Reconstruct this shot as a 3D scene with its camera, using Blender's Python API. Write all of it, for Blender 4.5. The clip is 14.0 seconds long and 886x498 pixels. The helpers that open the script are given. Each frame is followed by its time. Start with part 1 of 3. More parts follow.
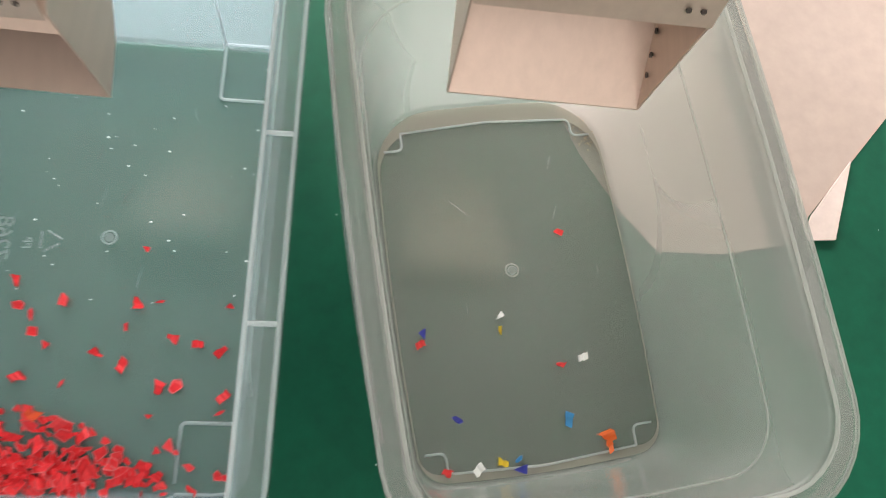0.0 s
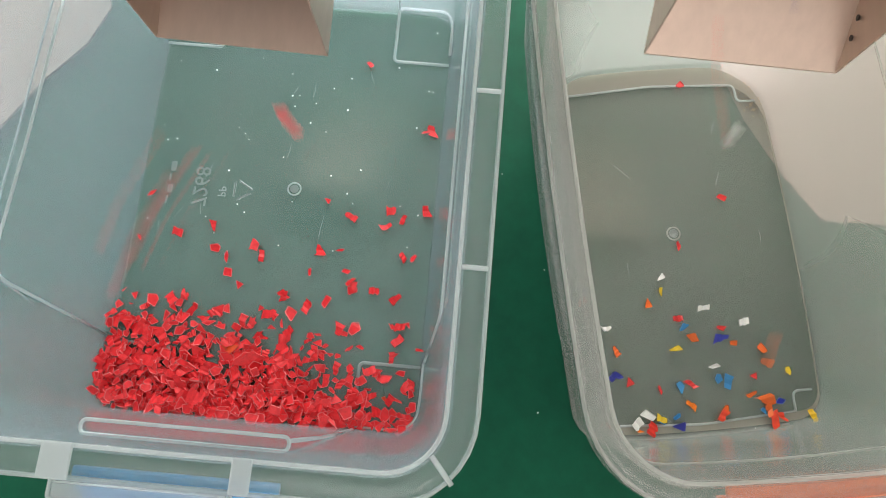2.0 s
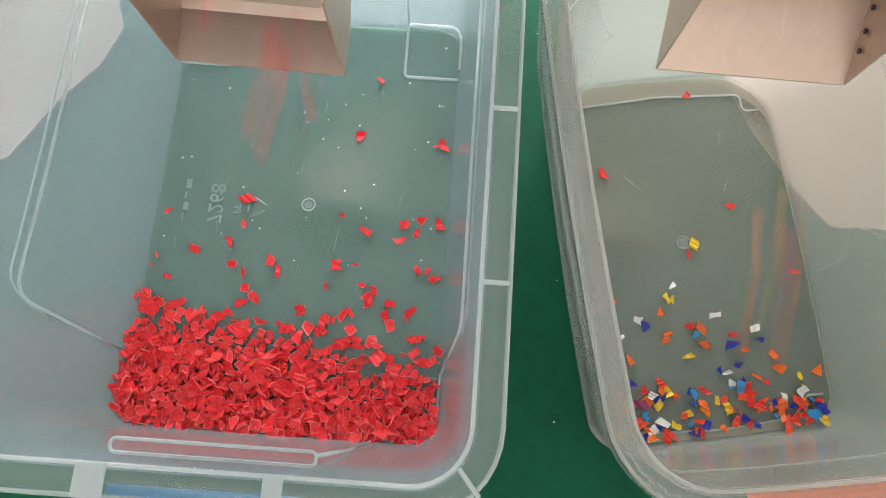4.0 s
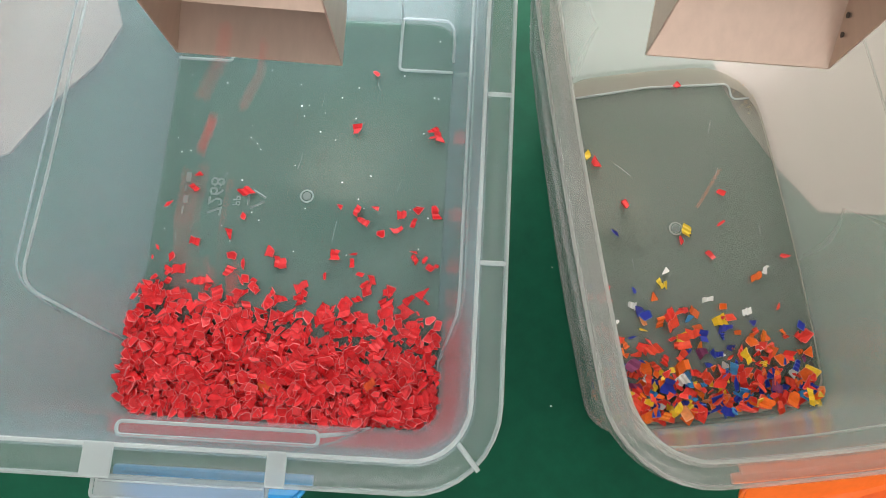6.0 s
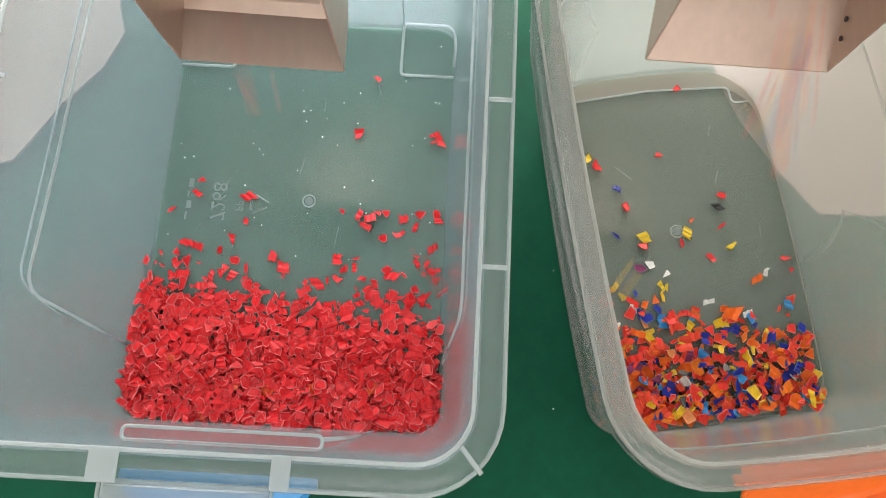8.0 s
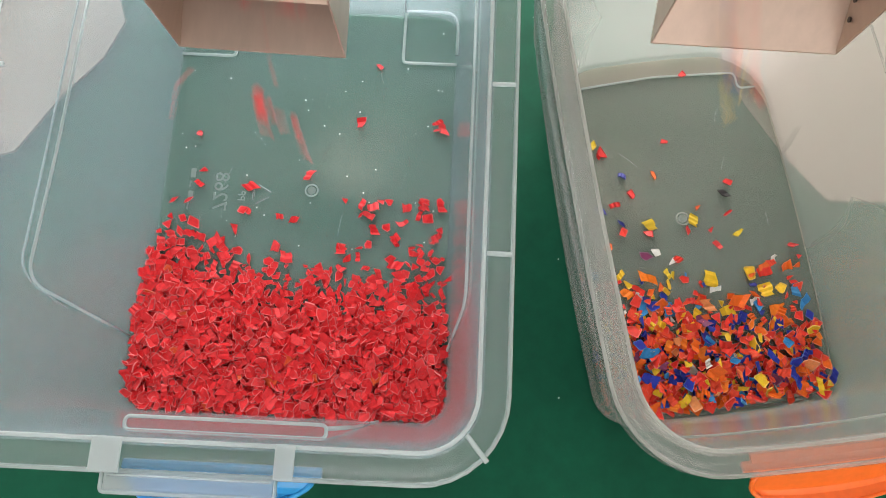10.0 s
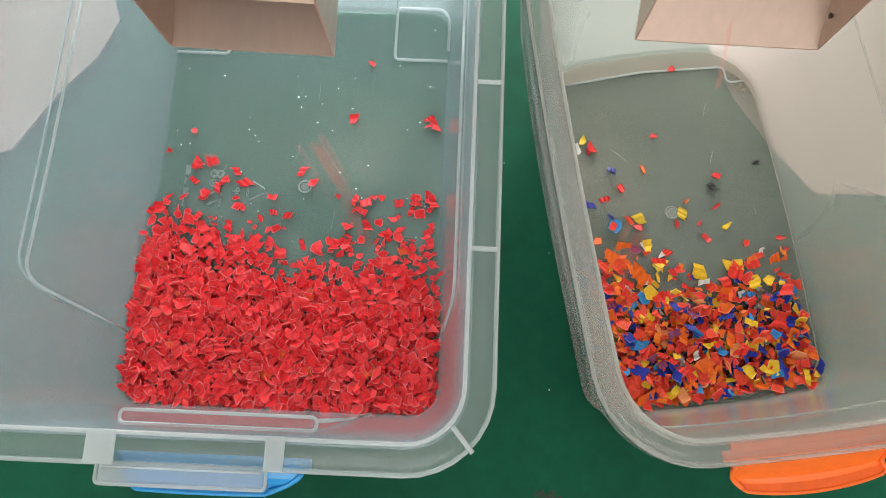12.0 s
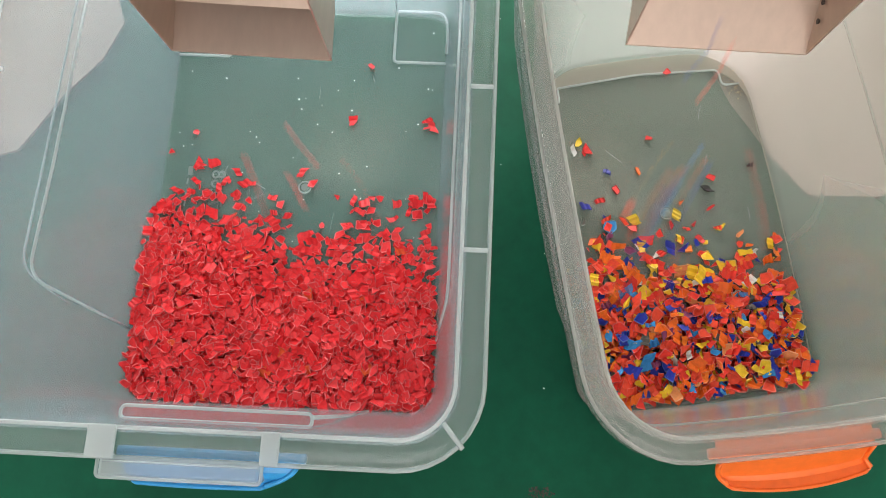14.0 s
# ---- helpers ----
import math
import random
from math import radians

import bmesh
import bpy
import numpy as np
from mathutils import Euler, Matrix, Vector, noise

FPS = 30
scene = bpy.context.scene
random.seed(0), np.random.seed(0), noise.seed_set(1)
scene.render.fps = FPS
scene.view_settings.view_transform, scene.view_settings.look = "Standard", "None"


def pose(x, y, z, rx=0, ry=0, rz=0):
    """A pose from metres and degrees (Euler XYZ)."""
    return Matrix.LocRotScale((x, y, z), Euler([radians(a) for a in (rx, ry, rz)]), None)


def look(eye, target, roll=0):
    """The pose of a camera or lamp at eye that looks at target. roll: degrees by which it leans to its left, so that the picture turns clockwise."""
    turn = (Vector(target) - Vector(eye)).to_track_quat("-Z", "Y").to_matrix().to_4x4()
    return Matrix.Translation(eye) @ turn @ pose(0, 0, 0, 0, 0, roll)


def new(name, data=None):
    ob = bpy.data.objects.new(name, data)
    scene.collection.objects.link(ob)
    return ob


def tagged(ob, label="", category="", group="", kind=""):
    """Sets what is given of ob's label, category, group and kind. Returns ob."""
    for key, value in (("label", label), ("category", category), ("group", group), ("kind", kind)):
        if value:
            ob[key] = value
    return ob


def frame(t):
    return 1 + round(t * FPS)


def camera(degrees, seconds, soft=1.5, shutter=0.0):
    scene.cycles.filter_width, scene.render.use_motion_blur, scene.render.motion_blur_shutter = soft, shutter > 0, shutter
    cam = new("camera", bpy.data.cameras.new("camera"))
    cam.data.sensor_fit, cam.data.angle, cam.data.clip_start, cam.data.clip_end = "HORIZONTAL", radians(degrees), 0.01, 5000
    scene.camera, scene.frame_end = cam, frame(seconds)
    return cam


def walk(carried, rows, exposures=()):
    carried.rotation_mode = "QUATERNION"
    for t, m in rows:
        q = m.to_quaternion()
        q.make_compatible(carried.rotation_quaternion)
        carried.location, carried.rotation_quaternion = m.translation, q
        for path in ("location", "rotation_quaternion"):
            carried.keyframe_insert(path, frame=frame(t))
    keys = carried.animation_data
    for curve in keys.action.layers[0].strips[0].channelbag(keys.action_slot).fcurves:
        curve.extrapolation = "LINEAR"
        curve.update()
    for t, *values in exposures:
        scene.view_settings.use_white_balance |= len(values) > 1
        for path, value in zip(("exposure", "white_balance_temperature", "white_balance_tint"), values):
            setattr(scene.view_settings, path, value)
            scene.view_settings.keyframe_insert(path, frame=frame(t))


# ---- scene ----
cam = camera(61.8, 14.0, soft=0.8, shutter=0.8)
METRES, EYE, TILT, LEAN, TURN = 0.27, 0.813, -73.3, -6.3, 0.0
ROWS = [
    (0.0, 0.0, 0.0, 0.0, -0.0, -0.0, -0.0),
    (0.5, -0.0003, -0.1702, -0.0271, 2.96, 0.03, -0.45),
    (1.0, -0.1992, -0.1295, -0.0988, 5.81, -1.22, -2.15),
    (1.5, -0.2836, -0.1111, -0.0558, 6.2, -1.74, -2.52),
    (2.0, -0.321, -0.1447, -0.0593, 6.75, -2.36, -1.97),
    (2.5, -0.3315, -0.1546, -0.0416, 6.74, -2.41, -1.54),
    (3.0, -0.3707, -0.1686, -0.0324, 6.59, -2.26, -1.52),
    (5.5, -0.3881, -0.2313, -0.0696, 6.45, -1.67, -0.21),
    (6.0, -0.3823, -0.2476, -0.0896, 6.2, -1.68, -0.29),
    (6.5, -0.3669, -0.2603, -0.0895, 6.05, -1.4, 0.07),
    (7.0, -0.3536, -0.2641, -0.0906, 6.08, -1.4, 0.52),
    (7.5, -0.3686, -0.2709, -0.0903, 6.33, -1.31, 0.45),
    (8.0, -0.3839, -0.263, -0.086, 6.28, -1.43, -0.0),
    (10.5, -0.3855, -0.2388, -0.106, 6.61, -2.1, 0.42),
    (11.0, -0.3523, -0.2461, -0.0965, 6.27, -2.22, 0.29),
    (11.5, -0.3362, -0.2646, -0.0939, 6.43, -2.31, 0.69),
    (12.0, -0.3328, -0.2751, -0.0965, 6.78, -2.51, 0.7),
    (12.5, -0.3188, -0.2859, -0.1008, 6.94, -2.66, 0.96),
    (13.0, -0.319, -0.2967, -0.1005, 7.16, -2.6, 0.65),
    (13.5, -0.307, -0.2994, -0.0975, 7.1, -2.7, 0.35),
    (14.0, -0.2833, -0.3204, -0.0872, 7.31, -2.62, 0.57),
]
walk(cam, [(t, pose(0, 0, EYE, TILT, LEAN, TURN) @ pose(METRES * x, METRES * y, METRES * z, 90 + pitch, roll, yaw)) for t, x, y, z, yaw, pitch, roll in ROWS])

# ---- world and light ----
world = bpy.data.worlds.new("sky")
scene.world = world
world.use_nodes = True
nt = world.node_tree
sky = nt.nodes.new("ShaderNodeTexSky")
sky.sky_type, sky.sun_disc = "NISHITA", False
sky.sun_elevation, sky.sun_rotation = radians(50), radians(0)
nt.links.new(sky.outputs[0], nt.nodes["Background"].inputs[0])
nt.nodes["Background"].inputs[1].default_value = 0.1


def area_lamp(name, eye, target, sx, sy, watts, colour):
    d = bpy.data.lights.new(name, "AREA")
    d.shape, d.size, d.size_y, d.energy, d.color = "RECTANGLE", sx, sy, watts, colour
    o = new(name, d)
    o.matrix_world = look(eye, target)
    return o


# unseen lamps added to light the hall: strong from north, weaker from sides and above
LAMP_TINT = (1.0, 0.912, 0.895)
area_lamp("added_light_west", (-4.4, 1.4, 1.4), (0.0, 0.2, 0.3), 3.0, 2.2, 95, (0.93, 0.92, 0.96))
area_lamp("added_light_east", (4.4, 0.6, 1.5), (0.0, 0.2, 0.3), 4.5, 2.2, 6, LAMP_TINT)
area_lamp("added_light_north", (0.0, 4.4, 1.5), (0.0, 0.2, 0.3), 4.5, 2.4, 1530, LAMP_TINT)
area_lamp("added_light_south", (0.0, -4.4, 1.5), (0.0, 0.2, 0.3), 4.5, 2.2, 100, LAMP_TINT)
area_lamp("added_light_above", (0.0, -1.9, 3.92), (0.0, -1.9, 0.0), 2.6, 1.6, 40, LAMP_TINT)
scene.view_settings.exposure = 0.0


# ---- materials ----
def material(name):
    m = bpy.data.materials.new(name)
    m.use_nodes = True
    t = m.node_tree
    return m, t, t.nodes["Principled BSDF"], t.nodes["Material Output"]


def noise_ramp(t, scale, stops, detail=4.0, rough=0.6, coords="Object", stretch=None):
    tc = t.nodes.new("ShaderNodeTexCoord")
    src = tc.outputs[coords]
    if stretch:
        mp = t.nodes.new("ShaderNodeMapping")
        mp.inputs["Scale"].default_value = stretch
        t.links.new(src, mp.inputs["Vector"])
        src = mp.outputs[0]
    n = t.nodes.new("ShaderNodeTexNoise")
    n.inputs["Scale"].default_value, n.inputs["Detail"].default_value = scale, detail
    n.inputs["Roughness"].default_value = rough
    t.links.new(src, n.inputs["Vector"])
    r = t.nodes.new("ShaderNodeValToRGB")
    el = r.color_ramp.elements
    el[0].position, el[0].color = stops[0][0], (*stops[0][1], 1)
    el[1].position, el[1].color = stops[-1][0], (*stops[-1][1], 1)
    for p, c in stops[1:-1]:
        e = el.new(p)
        e.color = (*c, 1)
    t.links.new(n.outputs[0], r.inputs[0])
    return n, r


def add_bump(t, bsdf, height, strength, distance):
    b = t.nodes.new("ShaderNodeBump")
    b.inputs["Strength"].default_value, b.inputs["Distance"].default_value = strength, distance
    t.links.new(height, b.inputs["Height"])
    t.links.new(b.outputs[0], bsdf.inputs["Normal"])


def mix_colour(t, kind, fac, a, b):
    x = t.nodes.new("ShaderNodeMix")
    x.data_type, x.blend_type = "RGBA", kind
    x.inputs[0].default_value = fac
    t.links.new(a, x.inputs[6])
    t.links.new(b, x.inputs[7])
    return x.outputs[2]


def surface(name, c1, c2, scale, rough, metal=0.0, bump=0.15, bump_scale=None, fine=(0.9, 1.05), spec=0.5):
    """A two-scale noise surface: patches between two colours, fine grain over it, and bump."""
    m, t, b, _ = material(name)
    _, r = noise_ramp(t, scale, [(0.3, c1), (0.7, c2)])
    n2, r2 = noise_ramp(t, scale * 14, [(0.25, (fine[0],) * 3), (0.75, (fine[1],) * 3)])
    t.links.new(mix_colour(t, "MULTIPLY", 1.0, r.outputs[0], r2.outputs[0]), b.inputs["Base Color"])
    b.inputs["Roughness"].default_value, b.inputs["Metallic"].default_value = rough, metal
    b.inputs["Specular IOR Level"].default_value = spec
    if bump:
        add_bump(t, b, n2.outputs[0], bump, 0.001)
    return m


def clear_plastic(name, colour, cover, rough, tint, glow=0.5, shine=0.05):
    """Milky see-through polypropylene: part of the light passes, part is scattered in the wall, with a gloss on top."""
    m, t, b, out = material(name)
    t.nodes.remove(b)
    n, r = noise_ramp(t, 3.0, [(0.0, tuple(c * 0.86 for c in colour)), (1.0, tuple(min(1.0, c * 1.08) for c in colour))], detail=0.0)
    df = t.nodes.new("ShaderNodeBsdfDiffuse")
    tr = t.nodes.new("ShaderNodeBsdfTranslucent")
    t.links.new(r.outputs[0], df.inputs[0])
    t.links.new(r.outputs[0], tr.inputs[0])
    half = t.nodes.new("ShaderNodeMixShader")
    half.inputs[0].default_value = glow
    t.links.new(df.outputs[0], half.inputs[1])
    t.links.new(tr.outputs[0], half.inputs[2])
    see = t.nodes.new("ShaderNodeBsdfTransparent")
    see.inputs[0].default_value = (*tint, 1)
    mix = t.nodes.new("ShaderNodeMixShader")
    mix.inputs[0].default_value = cover
    t.links.new(see.outputs[0], mix.inputs[1])
    t.links.new(half.outputs[0], mix.inputs[2])
    gl = t.nodes.new("ShaderNodeBsdfGlossy")
    gl.inputs["Roughness"].default_value = rough
    lw = t.nodes.new("ShaderNodeLayerWeight")
    lw.inputs[0].default_value = 0.5
    pw = t.nodes.new("ShaderNodeMath")
    pw.operation = "POWER"
    pw.inputs[1].default_value = 4.0
    t.links.new(lw.outputs["Facing"], pw.inputs[0])
    sc = t.nodes.new("ShaderNodeMath")
    sc.operation = "MULTIPLY_ADD"
    sc.inputs[1].default_value, sc.inputs[2].default_value = 0.7, shine
    t.links.new(pw.outputs[0], sc.inputs[0])
    top = t.nodes.new("ShaderNodeMixShader")
    t.links.new(sc.outputs[0], top.inputs[0])
    t.links.new(mix.outputs[0], top.inputs[1])
    t.links.new(gl.outputs[0], top.inputs[2])
    t.links.new(top.outputs[0], out.inputs[0])
    return m


def steel(name, colour, rough, along):
    """Brushed sheet steel."""
    m, t, b, _ = material(name)
    n, r = noise_ramp(t, 3.0, [(0.3, tuple(c * 0.93 for c in colour)), (0.7, colour)], detail=5)
    n2, r2 = noise_ramp(t, 90.0, [(0.3, (0.94,) * 3), (0.7, (1.03,) * 3)], stretch=along)
    t.links.new(mix_colour(t, "MULTIPLY", 1.0, r.outputs[0], r2.outputs[0]), b.inputs["Base Color"])
    b.inputs["Metallic"].default_value = 0.65
    b.inputs["Roughness"].default_value = rough
    add_bump(t, b, n2.outputs[0], 0.06, 0.0006)
    return m


def flake_plastic(name, stops, source, pale=0.0):
    """Shredded plastic; the colour is drawn piece by piece."""
    m, t, b, _ = material(name)
    if source == "island":
        g = t.nodes.new("ShaderNodeNewGeometry")
        o = t.nodes.new("ShaderNodeObjectInfo")
        add = t.nodes.new("ShaderNodeMath")
        add.operation = "ADD"
        t.links.new(g.outputs["Random Per Island"], add.inputs[0])
        t.links.new(o.outputs["Random"], add.inputs[1])
        fr = t.nodes.new("ShaderNodeMath")
        fr.operation = "FRACT"
        t.links.new(add.outputs[0], fr.inputs[0])
        rnd = fr.outputs[0]
    else:
        g = t.nodes.new("ShaderNodeObjectInfo")
        rnd = g.outputs["Random"]
    r = t.nodes.new("ShaderNodeValToRGB")
    r.color_ramp.interpolation = "CONSTANT"
    el = r.color_ramp.elements
    el[0].position, el[0].color = 0.0, (*stops[0][1], 1)
    el[1].position, el[1].color = stops[-1][0], (*stops[-1][1], 1)
    for p, c in stops[1:-1]:
        e = el.new(p)
        e.color = (*c, 1)
    for e in el:
        e.color = [c + (1.0 - c) * pale * w for c, w in zip(e.color[:3], (0.5, 1.0, 1.0))] + [1.0]
    t.links.new(rnd, r.inputs[0])
    n2, r2 = noise_ramp(t, 220.0, [(0.3, (0.82,) * 3), (0.7, (1.08,) * 3)])
    t.links.new(mix_colour(t, "MULTIPLY", 1.0, r.outputs[0], r2.outputs[0]), b.inputs["Base Color"])
    b.inputs["Roughness"].default_value = 0.42
    b.inputs["Specular IOR Level"].default_value = 0.22
    add_bump(t, b, n2.outputs[0], 0.25, 0.0008)
    return m


GREEN = surface("green_floor_paint", (0.0022, 0.056, 0.029), (0.0045, 0.090, 0.047), 3.0, 0.6, bump=0.1, fine=(0.82, 1.12), spec=0.14)
ROOF = surface("grey_roof", (0.24, 0.24, 0.235), (0.30, 0.30, 0.29), 0.8, 0.85)
WALL = surface("hall_plaster", (0.62, 0.61, 0.58), (0.72, 0.71, 0.68), 0.8, 0.85)
CLEAR_L = clear_plastic("clear_plastic_bluish", (0.64, 0.75, 0.84), 0.31, 0.24, (0.93, 0.97, 0.97))
CLEAR_R = clear_plastic("clear_plastic_milky", (0.76, 0.755, 0.745), 0.32, 0.24, (0.95, 0.97, 0.95))
# green light bounced off the floor is put into the base colours
BASE_L = clear_plastic("clear_plastic_green_bounce", (0.50, 0.73, 0.69), 0.31, 0.22, (0.93, 0.98, 0.96), shine=0.06)
BASE_R = clear_plastic("milky_plastic_green_bounce", (0.62, 0.67, 0.61), 0.30, 0.22, (0.95, 0.97, 0.95), shine=0.06)
FOOT_R = clear_plastic("brownish_foot_ring", (0.78, 0.75, 0.67), 0.36, 0.25, (0.97, 0.95, 0.93))
EDGE_L = clear_plastic("thick_plastic_edge", (0.84, 0.90, 0.91), 0.55, 0.2, (0.95, 0.98, 0.98))
EDGE_R = clear_plastic("thick_plastic_edge_milky", (0.84, 0.85, 0.82), 0.32, 0.22, (0.96, 0.98, 0.96))
RIM_R = clear_plastic("clear_plastic_rim_milky", (0.76, 0.755, 0.745), 0.22, 0.24, (0.95, 0.97, 0.95))
RIM_L = clear_plastic("clear_plastic_rim", (0.66, 0.78, 0.78), 0.18, 0.24, (0.93, 0.98, 0.97))
EMBOSS = clear_plastic("raised_plastic", (0.80, 0.88, 0.87), 0.25, 0.3, (0.97, 0.99, 0.99))
STEEL = steel("brushed_steel", (0.62, 0.49, 0.405), 0.42, (1, 0.06, 1))
# lit copy of the beige sheet, for the flange that catches more light
BEIGE_LIT = surface("beige_sheet_lit", (0.52, 0.44, 0.393), (0.575, 0.49, 0.44), 5.0, 0.5, bump=0.05)
BEIGE = surface("beige_sheet", (0.345, 0.275, 0.234), (0.395, 0.32, 0.275), 3.0, 0.5, bump=0.05)
CASING = surface("grey_paint", (0.20, 0.20, 0.19), (0.24, 0.24, 0.23), 3.0, 0.5)
DARK = surface("dark_bolt", (0.05, 0.04, 0.035), (0.08, 0.06, 0.05), 60.0, 0.6)
ORANGE = surface("orange_plastic", (0.95, 0.17, 0.02), (1.0, 0.20, 0.03), 8.0, 0.3, bump=0.03)
BLUE = surface("blue_plastic", (0.03, 0.33, 0.72), (0.045, 0.37, 0.78), 8.0, 0.3, bump=0.03)
DIRT = surface("brown_dirt", (0.16, 0.12, 0.08), (0.34, 0.27, 0.20), 60.0, 0.95, bump=0.4)
SPECK_DARK = surface("dark_speck", (0.03, 0.03, 0.025), (0.06, 0.05, 0.04), 80.0, 0.8)
SPECK_WHITE = surface("pale_speck", (0.8, 0.8, 0.78), (0.9, 0.9, 0.88), 80.0, 0.6)
RED_STOPS = [(0.0, (0.93, 0.036, 0.044)), (0.35, (0.86, 0.026, 0.034)), (0.6, (0.95, 0.058, 0.066)), (0.85, (0.90, 0.040, 0.048)), (0.992, (0.85, 0.10, 0.03))]
MIX_STOPS = [(0.0, (0.82, 0.045, 0.03)), (0.22, (0.88, 0.15, 0.015)), (0.38, (0.84, 0.075, 0.035)), (0.60, (0.92, 0.22, 0.02)), (0.64, (0.88, 0.56, 0.03)), (0.745, (0.02, 0.035, 0.36)), (0.87, (0.04, 0.26, 0.62)), (0.915, (0.72, 0.72, 0.69)), (0.935, (0.25, 0.05, 0.14)), (0.955, (0.80, 0.28, 0.10)), (0.975, (0.10, 0.09, 0.08))]
RED_MANY = flake_plastic("red_flakes", RED_STOPS, "island")
MIX_MANY = flake_plastic("mixed_flakes", MIX_STOPS, "island")
RED_ONE = flake_plastic("red_flake_single", RED_STOPS, "object")
# cut edges are paler than the faces
RED_CUT = flake_plastic("red_flake_cut", RED_STOPS, "island", 0.16)
MIX_CUT = flake_plastic("mixed_flake_cut", MIX_STOPS, "island", 0.10)


def plain_flake(name, c):
    return surface(name, tuple(v * 0.86 for v in c), c, 90.0, 0.38, bump=0.2)


HUES = {
    "red": plain_flake("flake_red", (0.80, 0.035, 0.035)), "orange": plain_flake("flake_orange", (0.88, 0.15, 0.015)),
    "yellow": plain_flake("flake_yellow", (0.85, 0.60, 0.03)), "navy": plain_flake("flake_navy", (0.025, 0.035, 0.34)),
    "blue": plain_flake("flake_blue", (0.05, 0.30, 0.65)), "white": plain_flake("flake_white", (0.86, 0.86, 0.83)),
    "black": plain_flake("flake_black", (0.02, 0.02, 0.022)),
}


# ---- mesh helpers ----
def mesh_of(name, bm, mat, smooth=False):
    bmesh.ops.recalc_face_normals(bm, faces=bm.faces)
    me = bpy.data.meshes.new(name)
    bm.to_mesh(me)
    bm.free()
    me.materials.append(mat)
    if smooth:
        for p in me.polygons:
            p.use_smooth = True
    return me


def part(name, bm, mat, parent=None, label="", smooth=False):
    o = new(name, mesh_of(name, bm, mat, smooth))
    if parent:
        o.parent = parent
    if label:
        o["label"] = label
    return o


def empty(name, m=None):
    o = new(name)
    o.empty_display_size = 0.05
    if m:
        o.matrix_world = m
    return o


def box(bm, x0, x1, y0, y1, z0, z1, bevel=0.0):
    r = bmesh.ops.create_cube(bm, size=1.0, matrix=Matrix.Translation(((x0 + x1) / 2, (y0 + y1) / 2, (z0 + z1) / 2)) @ Matrix.Diagonal((x1 - x0, y1 - y0, z1 - z0, 1)))
    if bevel:
        edges = list({e for v in r["verts"] for e in v.link_edges})
        bmesh.ops.bevel(bm, geom=edges, offset=bevel, segments=2, affect="EDGES", profile=0.5)
    return bm


def tube(bm, path, radius, sides=6, closed=False, flat=1.0):
    """A round bead along a path of points."""
    pts = [Vector(p) for p in path]
    rings = []
    n = len(pts)
    for i, p in enumerate(pts):
        a = pts[(i - 1) % n] if (closed or i > 0) else p
        b = pts[(i + 1) % n] if (closed or i < n - 1) else p
        d = (b - a).normalized()
        up = Vector((0, 0, 1)) if abs(d.z) < 0.9 else Vector((1, 0, 0))
        s = d.cross(up).normalized()
        u = s.cross(d)
        rings.append([bm.verts.new(p + radius * (math.cos(2 * math.pi * k / sides) * s + flat * math.sin(2 * math.pi * k / sides) * u)) for k in range(sides)])
    for i in range(n if closed else n - 1):
        r0, r1 = rings[i], rings[(i + 1) % n]
        for k in range(sides):
            bm.faces.new((r0[k], r0[(k + 1) % sides], r1[(k + 1) % sides], r1[k]))
    if not closed:
        bm.faces.new(rings[0])
        bm.faces.new(list(reversed(rings[-1])))
    return bm


def rounded(path, r, steps=5):
    """A path with its inner corners rounded."""
    out = [Vector(path[0])]
    for a, b, c in zip(path, path[1:], path[2:]):
        a, b, c = Vector(a), Vector(b), Vector(c)
        p, q = b + (a - b).normalized() * min(r, (a - b).length * 0.45), b + (c - b).normalized() * min(r, (c - b).length * 0.45)
        for k in range(steps + 1):
            s = k / steps
            out.append(p * (1 - s) ** 2 + b * 2 * s * (1 - s) + q * s * s)
    out.append(Vector(path[-1]))
    return out


def ring_points(x0, x1, y0, y1, r, z, bulge=0.0, corner=8, side=10, r_far=None):
    """A rounded rectangle, whose sides bulge outwards a little."""
    pts = []
    q = r_far or r
    centres = [(x1 - r, y0 + r, -90, r), (x1 - q, y1 - q, 0, q), (x0 + q, y1 - q, 90, q), (x0 + r, y0 + r, 180, r)]
    for i, (cx, cy, a0, r) in enumerate(centres):
        for k in range(corner + 1):
            a = radians(a0 + 90 * k / corner)
            pts.append([cx + r * math.cos(a), cy + r * math.sin(a)])
        nx, ny, _, q = centres[(i + 1) % 4]
        a = radians(a0 + 90)
        ex, ey = cx + r * math.cos(a), cy + r * math.sin(a)
        fx, fy = nx + q * math.cos(a), ny + q * math.sin(a)
        for k in range(1, side):
            s = k / side
            pts.append([ex + (fx - ex) * s, ey + (fy - ey) * s])
    if bulge:
        cx, cy = (x0 + x1) / 2, (y0 + y1) / 2
        hx, hy = (x1 - x0) / 2, (y1 - y0) / 2
        for p in pts:
            u, v = (p[0] - cx) / hx, (p[1] - cy) / hy
            p[0] += bulge * u * (1 - v * v)
            p[1] += bulge * v * (1 - u * u)
    return [(x, y, z) for x, y in pts]


def loft(bm, rings, cap_first=False, cap_last=False):
    vs = [[bm.verts.new(p) for p in r] for r in rings]
    n = len(vs[0])
    for a, b in zip(vs, vs[1:]):
        for k in range(n):
            bm.faces.new((a[k], a[(k + 1) % n], b[(k + 1) % n], b[k]))
    if cap_first:
        bm.faces.new(list(reversed(vs[0])))
    if cap_last:
        bm.faces.new(vs[-1])
    return bm


